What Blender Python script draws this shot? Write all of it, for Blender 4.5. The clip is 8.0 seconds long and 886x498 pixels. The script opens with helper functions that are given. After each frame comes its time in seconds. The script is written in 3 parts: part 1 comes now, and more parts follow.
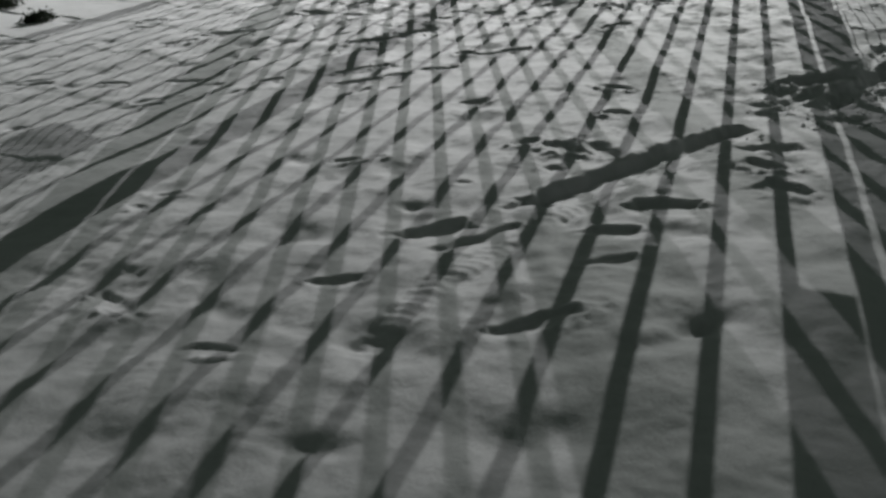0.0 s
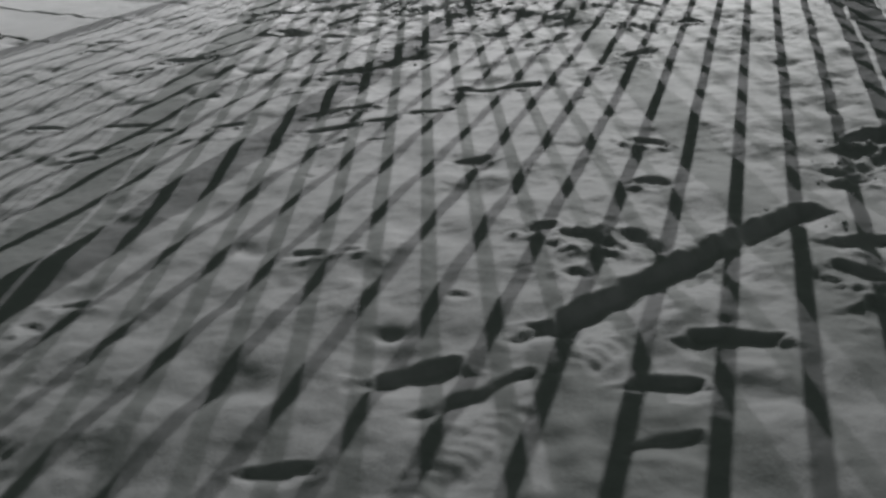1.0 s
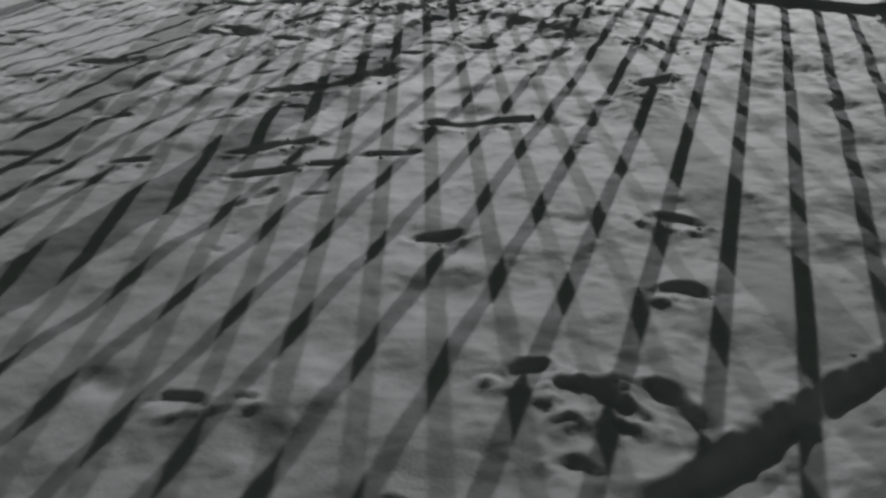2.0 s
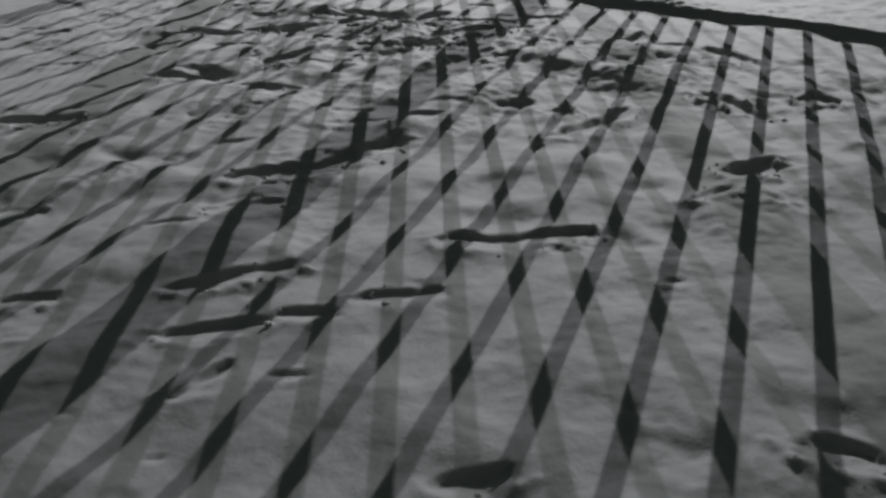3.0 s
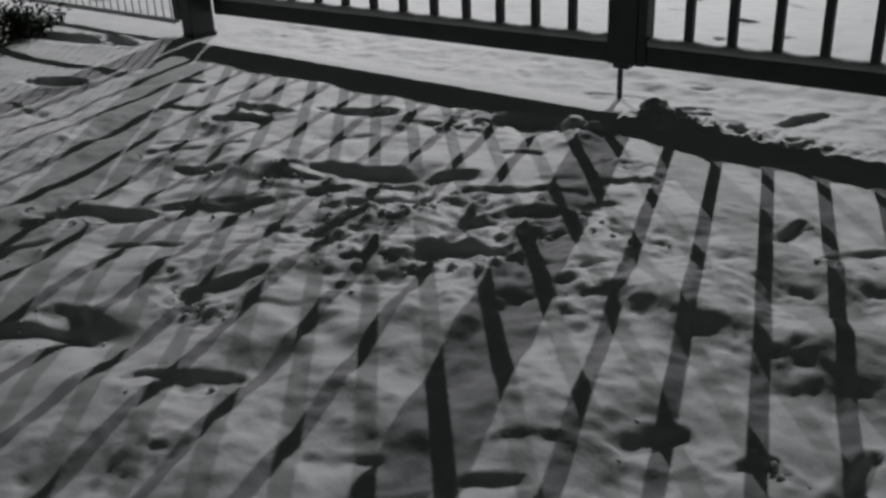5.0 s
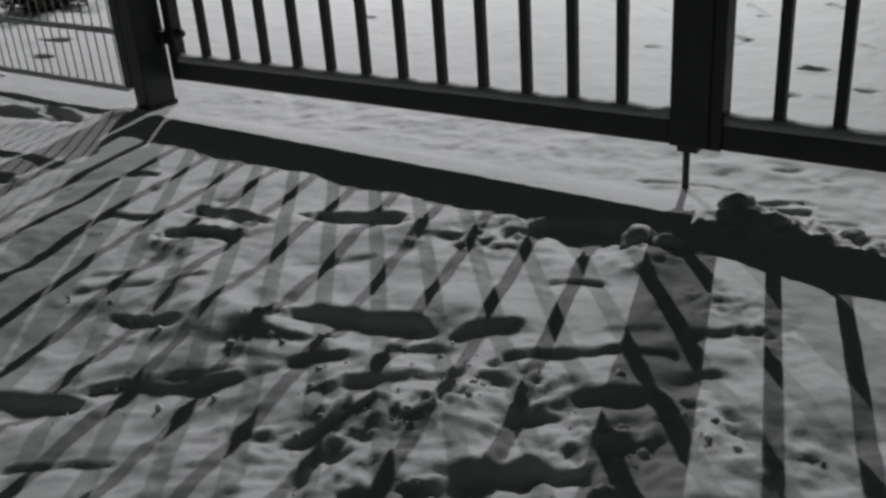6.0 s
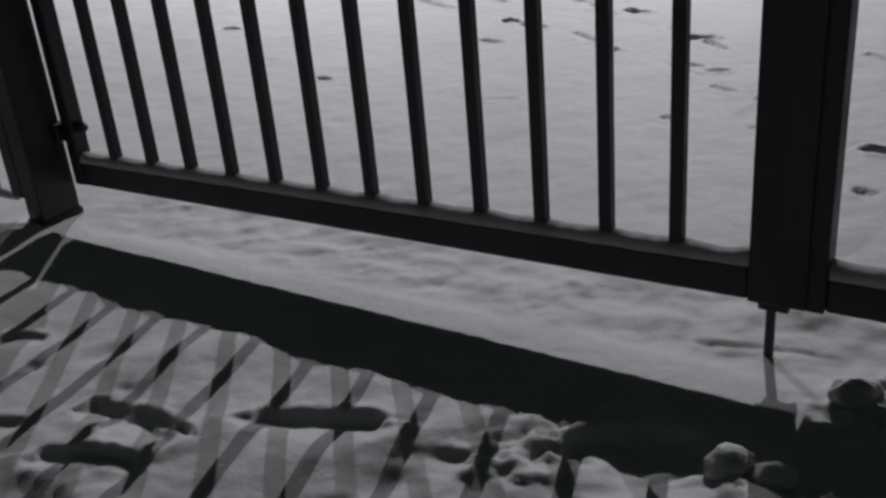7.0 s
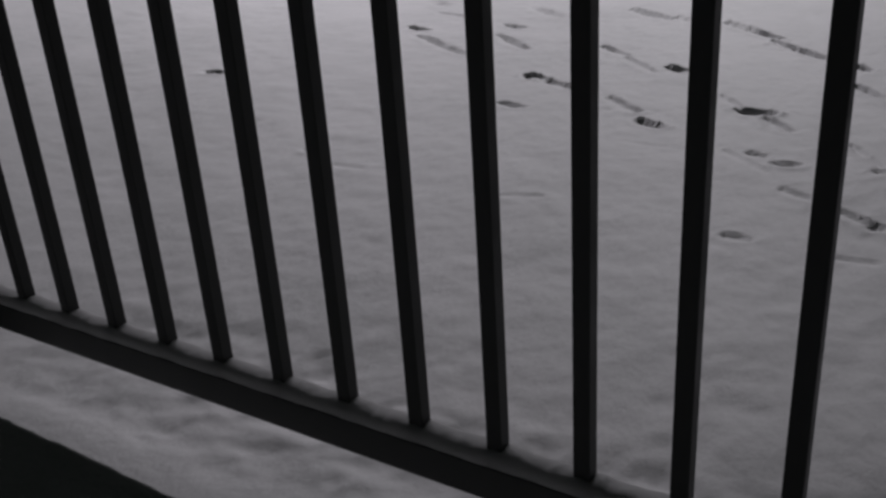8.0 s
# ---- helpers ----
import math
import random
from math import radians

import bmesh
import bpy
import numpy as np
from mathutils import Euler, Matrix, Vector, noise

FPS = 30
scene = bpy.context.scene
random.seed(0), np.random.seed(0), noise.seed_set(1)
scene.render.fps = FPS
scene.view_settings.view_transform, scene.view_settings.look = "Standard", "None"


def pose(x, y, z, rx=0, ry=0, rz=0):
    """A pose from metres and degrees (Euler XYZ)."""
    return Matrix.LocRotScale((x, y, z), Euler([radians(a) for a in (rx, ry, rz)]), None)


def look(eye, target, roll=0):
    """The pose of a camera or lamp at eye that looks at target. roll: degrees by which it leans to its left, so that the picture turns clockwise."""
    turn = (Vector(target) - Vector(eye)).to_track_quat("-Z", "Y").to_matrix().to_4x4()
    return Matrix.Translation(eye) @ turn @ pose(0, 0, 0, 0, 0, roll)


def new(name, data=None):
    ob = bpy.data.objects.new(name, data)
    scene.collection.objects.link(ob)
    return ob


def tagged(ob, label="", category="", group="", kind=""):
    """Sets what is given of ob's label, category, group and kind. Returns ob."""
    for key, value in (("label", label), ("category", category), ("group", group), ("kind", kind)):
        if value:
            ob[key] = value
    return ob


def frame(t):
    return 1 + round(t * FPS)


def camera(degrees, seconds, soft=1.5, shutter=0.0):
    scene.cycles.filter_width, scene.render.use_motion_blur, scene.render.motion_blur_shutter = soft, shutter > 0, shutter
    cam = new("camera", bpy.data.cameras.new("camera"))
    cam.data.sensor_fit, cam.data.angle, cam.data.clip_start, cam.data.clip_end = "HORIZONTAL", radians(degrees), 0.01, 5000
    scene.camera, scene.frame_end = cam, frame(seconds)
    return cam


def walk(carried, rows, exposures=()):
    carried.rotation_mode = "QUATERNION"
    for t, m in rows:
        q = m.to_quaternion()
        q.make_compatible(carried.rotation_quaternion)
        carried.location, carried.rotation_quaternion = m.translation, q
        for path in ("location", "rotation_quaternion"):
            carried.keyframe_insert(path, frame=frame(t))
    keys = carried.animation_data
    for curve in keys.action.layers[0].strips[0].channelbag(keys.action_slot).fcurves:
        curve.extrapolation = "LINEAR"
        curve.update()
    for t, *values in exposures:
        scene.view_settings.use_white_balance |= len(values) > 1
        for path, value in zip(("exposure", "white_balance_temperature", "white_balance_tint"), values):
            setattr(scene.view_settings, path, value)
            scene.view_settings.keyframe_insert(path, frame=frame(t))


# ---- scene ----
cam = camera(48.4, 8.0, soft=2.9)
PATH = [
    (0, (4.086, -5.803, 0.978), (2.911, -4.401, 0.169), -4.6),
    (0.5, (3.869, -5.525, 0.985), (2.754, -4.086, 0.156), -5.2),
    (1, (3.646, -5.192, 0.98), (2.472, -3.799, 0.155), -5.0),
    (1.5, (3.457, -4.899, 0.968), (2.267, -3.545, 0.101), -4.6),
    (1.7, (3.368, -4.745, 0.942), (2.195, -3.367, 0.089), -3.5),
    (2.8, (2.689, -3.964, 0.902), (1.573, -2.559, 0.019), -2.1),
    (3, (2.599, -3.853, 0.909), (1.465, -2.468, 0.017), -2.2),
    (3.5, (2.33, -3.571, 0.913), (1.232, -2.164, 0.012), -2.5),
    (4, (2.072, -3.277, 0.919), (1.016, -1.821, 0.045), -2.5),
    (4.2, (1.956, -3.156, 0.917), (0.886, -1.697, 0.065), -2.0),
    (5.3, (1.359, -2.579, 0.924), (0.269, -1.144, 0.055), -2.8),
    (5.5, (1.263, -2.475, 0.916), (0.186, -1.022, 0.063), -3.4),
    (6, (1.015, -2.165, 0.925), (-0.06, -0.708, 0.074), -4.3),
    (6.5, (0.767, -1.874, 0.926), (-0.289, -0.401, 0.08), -3.5),
    (7, (0.542, -1.56, 0.945), (-0.471, -0.052, 0.108), -5.2),
    (7.3, (0.431, -1.371, 0.955), (-0.572, 0.163, 0.154), -3.7),
    (7.5, (0.371, -1.24, 0.996), (-0.632, 0.281, 0.172), -3.9),
    (7.7, (0.307, -1.144, 1.013), (-0.704, 0.366, 0.178), -3.7),
    (8, (0.196, -0.979, 1.033), (-0.83, 0.514, 0.186), -3.9),
]
EXPOSURES = [(0, 0.19, 6480, 9), (0.5, 0.03, 6450, 10), (1.5, -0.23, 6430, 11), (3, -0.61, 6380, 12), (4, -0.74, 6380, 13), (5.5, -0.99, 6380, 12), (6.5, -1.15, 6400, 11), (7.0, -1.45, 6350, 17), (7.5, -1.78, 6350, 20), (8, -2.1, 6350, 20)]
walk(cam, [(t, look(eye, target, roll)) for t, eye, target, roll in PATH], exposures=EXPOSURES)

METAL_TOP = 2.55


# ---- world, lamps ----
world = bpy.data.worlds.new("night_sky")
world.use_nodes = True
scene.world = world
wbg = world.node_tree.nodes["Background"]
wbg.inputs["Color"].default_value = (0.8, 1.0, 0.86, 1)
wbg.inputs["Strength"].default_value = 0.037


def street_light(name, x, y, z, power, colour, turn):
    """A wide flood lamp high up beyond the gate, tipped down towards the yard, one of a pair."""
    lamp = bpy.data.lights.new(name, "SPOT")
    lamp.energy, lamp.color, lamp.shadow_soft_size = power, colour, 0.022
    lamp.spot_size, lamp.spot_blend = math.radians(106), 1.0
    ob = new(name, lamp)
    ob.location = (x, y, z)
    ob.rotation_euler = (math.radians(-30), 0, math.radians(turn))


street_light("street_light_near", -4.43, 15.0, 7.65, 21800, (0.985, 1.0, 0.98), -6)
street_light("street_light_far", -12.9, 15.0, 7.65, 26200, (1.0, 0.985, 1.0), 20)


# ---- materials ----
def material(name):
    m = bpy.data.materials.new(name)
    m.use_nodes = True
    t = m.node_tree
    return m, t, t.nodes["Principled BSDF"]


def link(t, a, b):
    t.links.new(a, b)


def noise_node(t, scale, detail=4.0, rough=0.6, kind="Object"):
    c = t.nodes.new("ShaderNodeTexCoord")
    n = t.nodes.new("ShaderNodeTexNoise")
    n.inputs["Scale"].default_value, n.inputs["Detail"].default_value, n.inputs["Roughness"].default_value = scale, detail, rough
    link(t, c.outputs[kind], n.inputs["Vector"])
    return n


def ramp(t, source, a, b, lo=0.35, hi=0.65):
    r = t.nodes.new("ShaderNodeValToRGB")
    r.color_ramp.elements[0].position, r.color_ramp.elements[1].position = lo, hi
    r.color_ramp.elements[0].color, r.color_ramp.elements[1].color = (*a, 1), (*b, 1)
    link(t, source, r.inputs["Fac"])
    return r


def bump(t, b, sources):
    """Chain of bumps: (output, strength, distance)."""
    last = None
    for out, strength, distance in sources:
        n = t.nodes.new("ShaderNodeBump")
        n.inputs["Strength"].default_value, n.inputs["Distance"].default_value = strength, distance
        link(t, out, n.inputs["Height"])
        if last:
            link(t, last.outputs["Normal"], n.inputs["Normal"])
        last = n
    link(t, last.outputs["Normal"], b.inputs["Normal"])


def snow_material():
    m, t, b = material("snow")
    big, mid, fine = noise_node(t, 2.2, 5), noise_node(t, 52, 5, 0.7), noise_node(t, 170, 3, 0.7)
    r = ramp(t, big.outputs["Fac"], (0.50, 0.505, 0.51), (0.61, 0.605, 0.615))
    g = ramp(t, mid.outputs["Fac"], (0.80, 0.80, 0.80), (1, 1, 1), 0.28, 0.5)
    x = t.nodes.new("ShaderNodeMix")
    x.data_type, x.blend_type = "RGBA", "MULTIPLY"
    x.inputs[0].default_value = 0.6
    link(t, r.outputs["Color"], x.inputs[6])
    link(t, g.outputs["Color"], x.inputs[7])
    link(t, x.outputs[2], b.inputs["Base Color"])
    b.inputs["Roughness"].default_value = 0.68
    b.inputs["Specular IOR Level"].default_value = 0.85
    b.inputs["Sheen Weight"].default_value = 0.5
    b.inputs["Subsurface Weight"].default_value = 0.85
    b.inputs["Subsurface Scale"].default_value = 0.016
    b.inputs["Subsurface Radius"].default_value = (1.0, 1.0, 1.0)
    b.inputs["Sheen Roughness"].default_value = 0.6
    bump(t, b, [(mid.outputs["Fac"], 0.30, 0.006), (fine.outputs["Fac"], 0.25, 0.002)])
    return m


def paint_material():
    m, t, b = material("anthracite_paint")
    big, fine = noise_node(t, 6, 5), noise_node(t, 260, 3)
    r = ramp(t, big.outputs["Fac"], (0.028, 0.031, 0.030), (0.05, 0.053, 0.051))
    link(t, r.outputs["Color"], b.inputs["Base Color"])
    q = ramp(t, big.outputs["Fac"], (0.38, 0.38, 0.38), (0.6, 0.6, 0.6))
    link(t, q.outputs["Color"], b.inputs["Roughness"])
    bump(t, b, [(fine.outputs["Fac"], 0.15, 0.001)])
    return m


def galvanised_material():
    m, t, b = material("galvanised_wire")
    n = noise_node(t, 30, 4)
    r = ramp(t, n.outputs["Fac"], (0.22, 0.225, 0.22), (0.38, 0.38, 0.38))
    link(t, r.outputs["Color"], b.inputs["Base Color"])
    b.inputs["Metallic"].default_value, b.inputs["Roughness"].default_value = 0.5, 0.5
    return m


def leaf_material():
    m, t, b = material("evergreen_leaf")
    n = noise_node(t, 25, 3)
    r = ramp(t, n.outputs["Fac"], (0.012, 0.022, 0.010), (0.045, 0.065, 0.03))
    link(t, r.outputs["Color"], b.inputs["Base Color"])
    b.inputs["Roughness"].default_value = 0.55
    return m


def bark_material():
    m, t, b = material("bark")
    n = noise_node(t, 60, 4)
    r = ramp(t, n.outputs["Fac"], (0.03, 0.022, 0.016), (0.09, 0.065, 0.045))
    link(t, r.outputs["Color"], b.inputs["Base Color"])
    b.inputs["Roughness"].default_value = 0.9
    return m


def thin_snow_material():
    """Snow a few centimetres thick: light from behind comes through it."""
    m = SNOW.copy()
    m.name = "thin_snow"
    t = m.node_tree
    through_it, mix = t.nodes.new("ShaderNodeBsdfTranslucent"), t.nodes.new("ShaderNodeMixShader")
    through_it.inputs["Color"].default_value = (0.5, 0.505, 0.5, 1)
    mix.inputs["Fac"].default_value = 0.5
    out = next(n for n in t.nodes if n.type == "OUTPUT_MATERIAL")
    link(t, t.nodes["Principled BSDF"].outputs["BSDF"], mix.inputs[1])
    link(t, through_it.outputs["BSDF"], mix.inputs[2])
    link(t, mix.outputs["Shader"], out.inputs["Surface"])
    return m


SNOW, PAINT, WIRE, LEAF, BARK = snow_material(), paint_material(), galvanised_material(), leaf_material(), bark_material()
THIN_SNOW = thin_snow_material()


# ---- mesh helpers ----
def mesh_of(name, bm, mat, smooth=False):
    me = bpy.data.meshes.new(name)
    bm.to_mesh(me)
    bm.free()
    me.materials.append(mat)
    if smooth:
        me.polygons.foreach_set("use_smooth", [True] * len(me.polygons))
    return me


def part(name, bm, mat, parent, label="", smooth=False):
    ob = new(name, mesh_of(name, bm, mat, smooth))
    ob.parent = parent
    if label:
        ob["label"] = label
    return ob


def thing(name, place, label, category, group="", kind=""):
    return tagged(new(name), label, category, group, kind) if place is None else placed(name, place, label, category, group, kind)


def placed(name, place, label, category, group, kind):
    ob = new(name)
    ob.location = place
    return tagged(ob, label, category, group, kind)


def box(bm, x0, x1, y0, y1, z0, z1, bevel=0.0):
    made = bmesh.ops.create_cube(bm, size=1)["verts"]
    for v in made:
        v.co = ((x0 + x1) / 2 + v.co.x * (x1 - x0), (y0 + y1) / 2 + v.co.y * (y1 - y0), (z0 + z1) / 2 + v.co.z * (z1 - z0))
    if bevel:
        edges = list({e for v in made for e in v.link_edges})
        bmesh.ops.bevel(bm, geom=edges, offset=bevel, segments=2, affect="EDGES", profile=0.5)


def boxed(*sizes, bevel=0.003):
    bm = bmesh.new()
    box(bm, *sizes, bevel)
    return bm


def rod(bm, a, b, r, sides=10, r2=None):
    a, b = Vector(a), Vector(b)
    d = b - a
    turn = d.to_track_quat("Z", "Y").to_matrix().to_4x4()
    bmesh.ops.create_cone(bm, cap_ends=True, segments=sides, radius1=r, radius2=r if r2 is None else r2, depth=d.length, matrix=Matrix.Translation((a + b) / 2) @ turn)


def rodded(a, b, r, sides=10, r2=None):
    bm = bmesh.new()
    rod(bm, a, b, r, sides, r2)
    return bm


# ---- snow field ----
def lattice(seed):
    return np.random.RandomState(seed).rand(257, 257)


def value_noise(X, Y, scale, seed):
    """Smooth value noise from -1 to 1, with cells of that many metres."""
    n = lattice(seed)
    u, v = X / scale + 500.37, Y / scale + 500.71
    i, j = np.floor(u).astype(int), np.floor(v).astype(int)
    a, b = u - i, v - j
    a, b = a * a * (3 - 2 * a), b * b * (3 - 2 * b)
    i0, j0, i1, j1 = i % 256, j % 256, (i + 1) % 256, (j + 1) % 256
    return 2 * ((n[i0, j0] * (1 - a) + n[i1, j0] * a) * (1 - b) + (n[i0, j1] * (1 - a) + n[i1, j1] * a) * b) - 1


def spread(core, step, far, grow=1.35):
    """Steps that grow outwards from a core of even steps to the horizon."""
    out, s = list(core), step
    while out[-1] < far:
        s *= grow
        out.append(out[-1] + s)
    s = step
    while out[0] > -far:
        s *= grow
        out.insert(0, out[0] - s)
    return np.array(out)


GX = spread(np.concatenate([np.arange(-4.6, -1.9, 0.025), np.arange(-1.9, 3.7, 0.008), np.arange(3.7, 5.5, 0.03)]), 0.03, 900)
GY = spread(np.concatenate([np.arange(-5.4, 0.25, 0.008), np.arange(0.25, 3.3, 0.0125), np.arange(3.3, 4.6, 0.025)]), 0.02, 900)
X, Y = np.meshgrid(GX, GY)
NEAR = np.exp(-np.maximum(0, np.hypot(X, Y + 1) - 8) / 6)
TRODDEN = 1 / (1 + np.exp(np.clip((Y + 0.36) / 0.03, -50, 50))) * NEAR
H = 0.012 * value_noise(X, Y, 0.9, 1) * NEAR * (1 - 0.7 * np.exp(-((Y + 0.25) / 0.35) ** 2))
CALM = 1 / (1 + np.exp(np.clip((X + 1.15) / 0.12, -50, 50)))
BUSY = 0.75 + 0.75 / (1 + np.exp(np.clip(-(Y + 1.75) / 0.25, -50, 50))) + 0.3 * value_noise(X, Y, 0.6, 14)
BUSY *= 1 - 0.55 * CALM
BUSY *= 0.42 + 0.58 / (1 + np.exp(np.clip((Y + 0.82) / 0.07, -50, 50)))
LIP = np.exp(-(np.clip(np.abs(Y + 0.17) - 0.07, 0, None) / 0.03) ** 2) * np.exp(-np.clip(np.abs(X + 0.75) - 0.95, 0, None) / 0.06)
H += TRODDEN * BUSY * (0.010 * value_noise(X, Y, 0.25, 2) + 0.0110 * value_noise(X, Y, 0.135, 3) + 0.0046 * value_noise(X, Y, 0.066, 13) + 0.0014 * value_noise(X, Y, 0.03, 4))
BESIDE = np.exp(-((((X - 0.2 * (Y + 4.1) - 2.88) / 0.36) ** 2 + ((Y + 4.1) / 0.85) ** 2) ** 2))
H += BESIDE * (0.006 * value_noise(X, Y, 0.115, 61) + 0.004 * value_noise(X, Y, 0.056, 62) + 0.0012 * value_noise(X, Y, 0.024, 63))
CHURNED = np.exp(-((((X - 0.3) / 0.8) ** 2 + ((Y + 1.25) / 0.42) ** 2) ** 2)) * np.clip(0.6 + value_noise(X, Y, 0.2, 51), 0, 1.3)
H += CHURNED * (0.0055 * value_noise(0.40 * X + 0.21 * Y, 0.88 * Y - 0.47 * X, 0.036, 52) + 0.0022 * value_noise(0.53 * X + 0.28 * Y, 0.88 * Y - 0.47 * X, 0.018, 53) + 0.0014 * value_noise(X, Y, 0.0115, 54))
CRUST = np.clip(value_noise(X, Y, 0.33, 31) + 0.25 * value_noise(X, Y, 0.12, 32) + 0.1, 0, 0.6)
H += TRODDEN * CRUST * BUSY * (0.005 * np.abs(value_noise(X, Y, 0.045, 33)) + 0.0022 * value_noise(X, Y, 0.021, 16) + 0.0018 * value_noise(X, Y, 0.0125, 34))
H += (1 - TRODDEN) * NEAR * (1 - 0.8 * LIP) * (0.0026 * value_noise(X, Y, 0.16, 5) + 0.0018 * value_noise(X, Y, 0.055, 6) + 0.0008 * value_noise(X, Y, 0.028, 17) + 0.001 * value_noise(X * 0.6, Y, 0.09, 15))
# smooth lip of snow before the gate, rougher snow under it
UNDER = 1 / (1 + np.exp(-np.clip((Y + 0.070 + 0.012 * value_noise(X, Y, 0.16, 21)) / 0.020, -50, 50))) * np.exp(-np.clip(Y - 0.25, 0, None) / 0.12)
UNDER *= np.exp(-np.clip(np.abs(X - 0.1) - 1.6, 0, None) / 0.1)
H -= UNDER * (0.015 + 0.005 * value_noise(X * 0.7, Y, 0.085, 22) + 0.0042 * value_noise(X * 0.8, Y, 0.05, 23) + 0.002 * value_noise(X, Y, 0.028, 24))
H += NEAR * 0.0006 * value_noise(X, Y, 0.018, 7)
WOBBLE = value_noise(X, Y, 0.045, 8)
CRUMB = value_noise(X, Y, 0.026, 9)
FINE = value_noise(X, Y, 0.0135, 10)
SHIFT_X = value_noise(X, Y, 0.05, 41) + 0.5 * value_noise(X, Y, 0.024, 43)
SHIFT_Y = value_noise(X, Y, 0.05, 42) + 0.5 * value_noise(X, Y, 0.024, 44)


PIT, RIM = np.zeros_like(H), np.zeros_like(H)


def window(x0, x1, y0, y1):
    i0, i1 = np.searchsorted(GX, (min(x0, x1), max(x0, x1)))
    j0, j1 = np.searchsorted(GY, (min(y0, y1), max(y0, y1)))
    return slice(j0, j1), slice(i0, i1)


def drag(x0, y0, x1, y1, half, deep, rough=1.0):
    """A boot print or the furrow of a dragged foot, with a pushed-up, crumbly rim."""
    m = half * 3
    s = window(min(x0, x1) - m, max(x0, x1) + m, min(y0, y1) - m, max(y0, y1) + m)
    px, py = X[s] - x0, Y[s] - y0
    dx, dy = x1 - x0, y1 - y0
    k = np.clip((px * dx + py * dy) / max(dx * dx + dy * dy, 1e-6), 0, 1)
    big = 0.72 if half > 0.054 and deep > 0.049 and y0 < 0.2 else 0.62
    short = min(1.0, math.hypot(dx, dy) / 0.17)
    deep *= 0.36 + 0.42 * short if y0 < 0.8 else 1.15
    if y0 > -0.95:
        rough *= 0.3
    break_up = rough * np.clip(0.25 + 1.5 * CRUST[s], 0, 1.1)
    if -1.8 < y0 < 0.2:
        big *= 0.88
        deep *= 0.92
    taper = 1 - 0.3 * np.abs(2 * k - 1) ** 3
    ox, oy = px - k * dx + 0.12 * half * SHIFT_X[s], py - k * dy + 0.12 * half * SHIFT_Y[s]
    # the side away from the lamps is trodden out into a broken slope
    run = np.clip((0.36 * ox - 0.93 * oy) / (half * 0.42), 0, 1)
    run = run * run * (3 - 2 * run)
    u = np.hypot(ox, oy) / (half * 0.50 * big * taper) / (1 + 1.7 * run) + (0.05 + 0.10 * run) * rough * WOBBLE[s] + break_up * (0.02 + 0.12 * run) * (0.6 * CRUMB[s] + 0.7 * FINE[s])
    pit = np.exp(-np.clip(u, 0, None) ** (2.7 - 1.1 * run))
    rim = np.exp(-(((u - 1.9) / 0.75) ** 2)) * (0.3 + 0.35 * WOBBLE[s] + break_up * (0.25 * CRUMB[s] + run * (0.6 * CRUMB[s] + 0.8 * FINE[s] + 0.5)))
    PIT[s] = np.maximum(PIT[s], deep * 0.9 * big * pit * (1 + break_up * (0.08 + 0.35 * run) * (0.6 * CRUMB[s] + 0.7 * FINE[s]) + 0.12 * WOBBLE[s]))
    RIM[s] = np.maximum(RIM[s], 0.36 * deep * rim)


def dent(x, y, r, deep, squash=1.0, turn=0.0):
    """A soft old hollow, or a small hole, in the snow."""
    s = window(x - 3 * r, x + 3 * r, y - 3 * r, y + 3 * r)
    c, n = math.cos(turn), math.sin(turn)
    a, b = (X[s] - x) * c + (Y[s] - y) * n, ((Y[s] - y) * c - (X[s] - x) * n) / squash
    H[s] -= deep * np.exp(-((a * a + b * b) / r**2) ** 1.1) * (1 + 0.25 * WOBBLE[s])


def tread(x0, y0, x1, y1, wide=0.09):
    """The ribbed print of a boot sole."""
    m = wide
    s = window(min(x0, x1) - m, max(x0, x1) + m, min(y0, y1) - m, max(y0, y1) + m)
    px, py = X[s] - x0, Y[s] - y0
    dx, dy = x1 - x0, y1 - y0
    length = math.hypot(dx, dy)
    along, across = (px * dx + py * dy) / length, (px * dy - py * dx) / length
    inside = np.clip((1 - np.abs(across) / (wide / 2)) / 0.15, 0, 1) * np.clip((along + 0.03) / 0.02, 0, 1) * np.clip((length + 0.03 - along) / 0.02, 0, 1)
    ribs = 0.0011 * np.sin((along + 0.3 * np.abs(across)) * 2 * math.pi / 0.034) + 0.0006 * WOBBLE[s]
    H[s] += inside * (ribs - 0.004)


def churn(x0, y0, x1, y1, reach, high=0.009):
    """Broken, clotted snow."""
    m = reach * 2
    s = window(min(x0, x1) - m, max(x0, x1) + m, min(y0, y1) - m, max(y0, y1) + m)
    px, py = X[s] - x0, Y[s] - y0
    dx, dy = x1 - x0, y1 - y0
    k = np.clip((px * dx + py * dy) / max(dx * dx + dy * dy, 1e-6), 0, 1)
    f = np.exp(-((np.hypot(px - k * dx, py - k * dy) / reach) ** 2))
    H[s] += f * high * (np.maximum(0, value_noise(X[s], Y[s], 0.036, 12)) * 0.5 + 0.3 * CRUMB[s] + 0.5 * FINE[s])


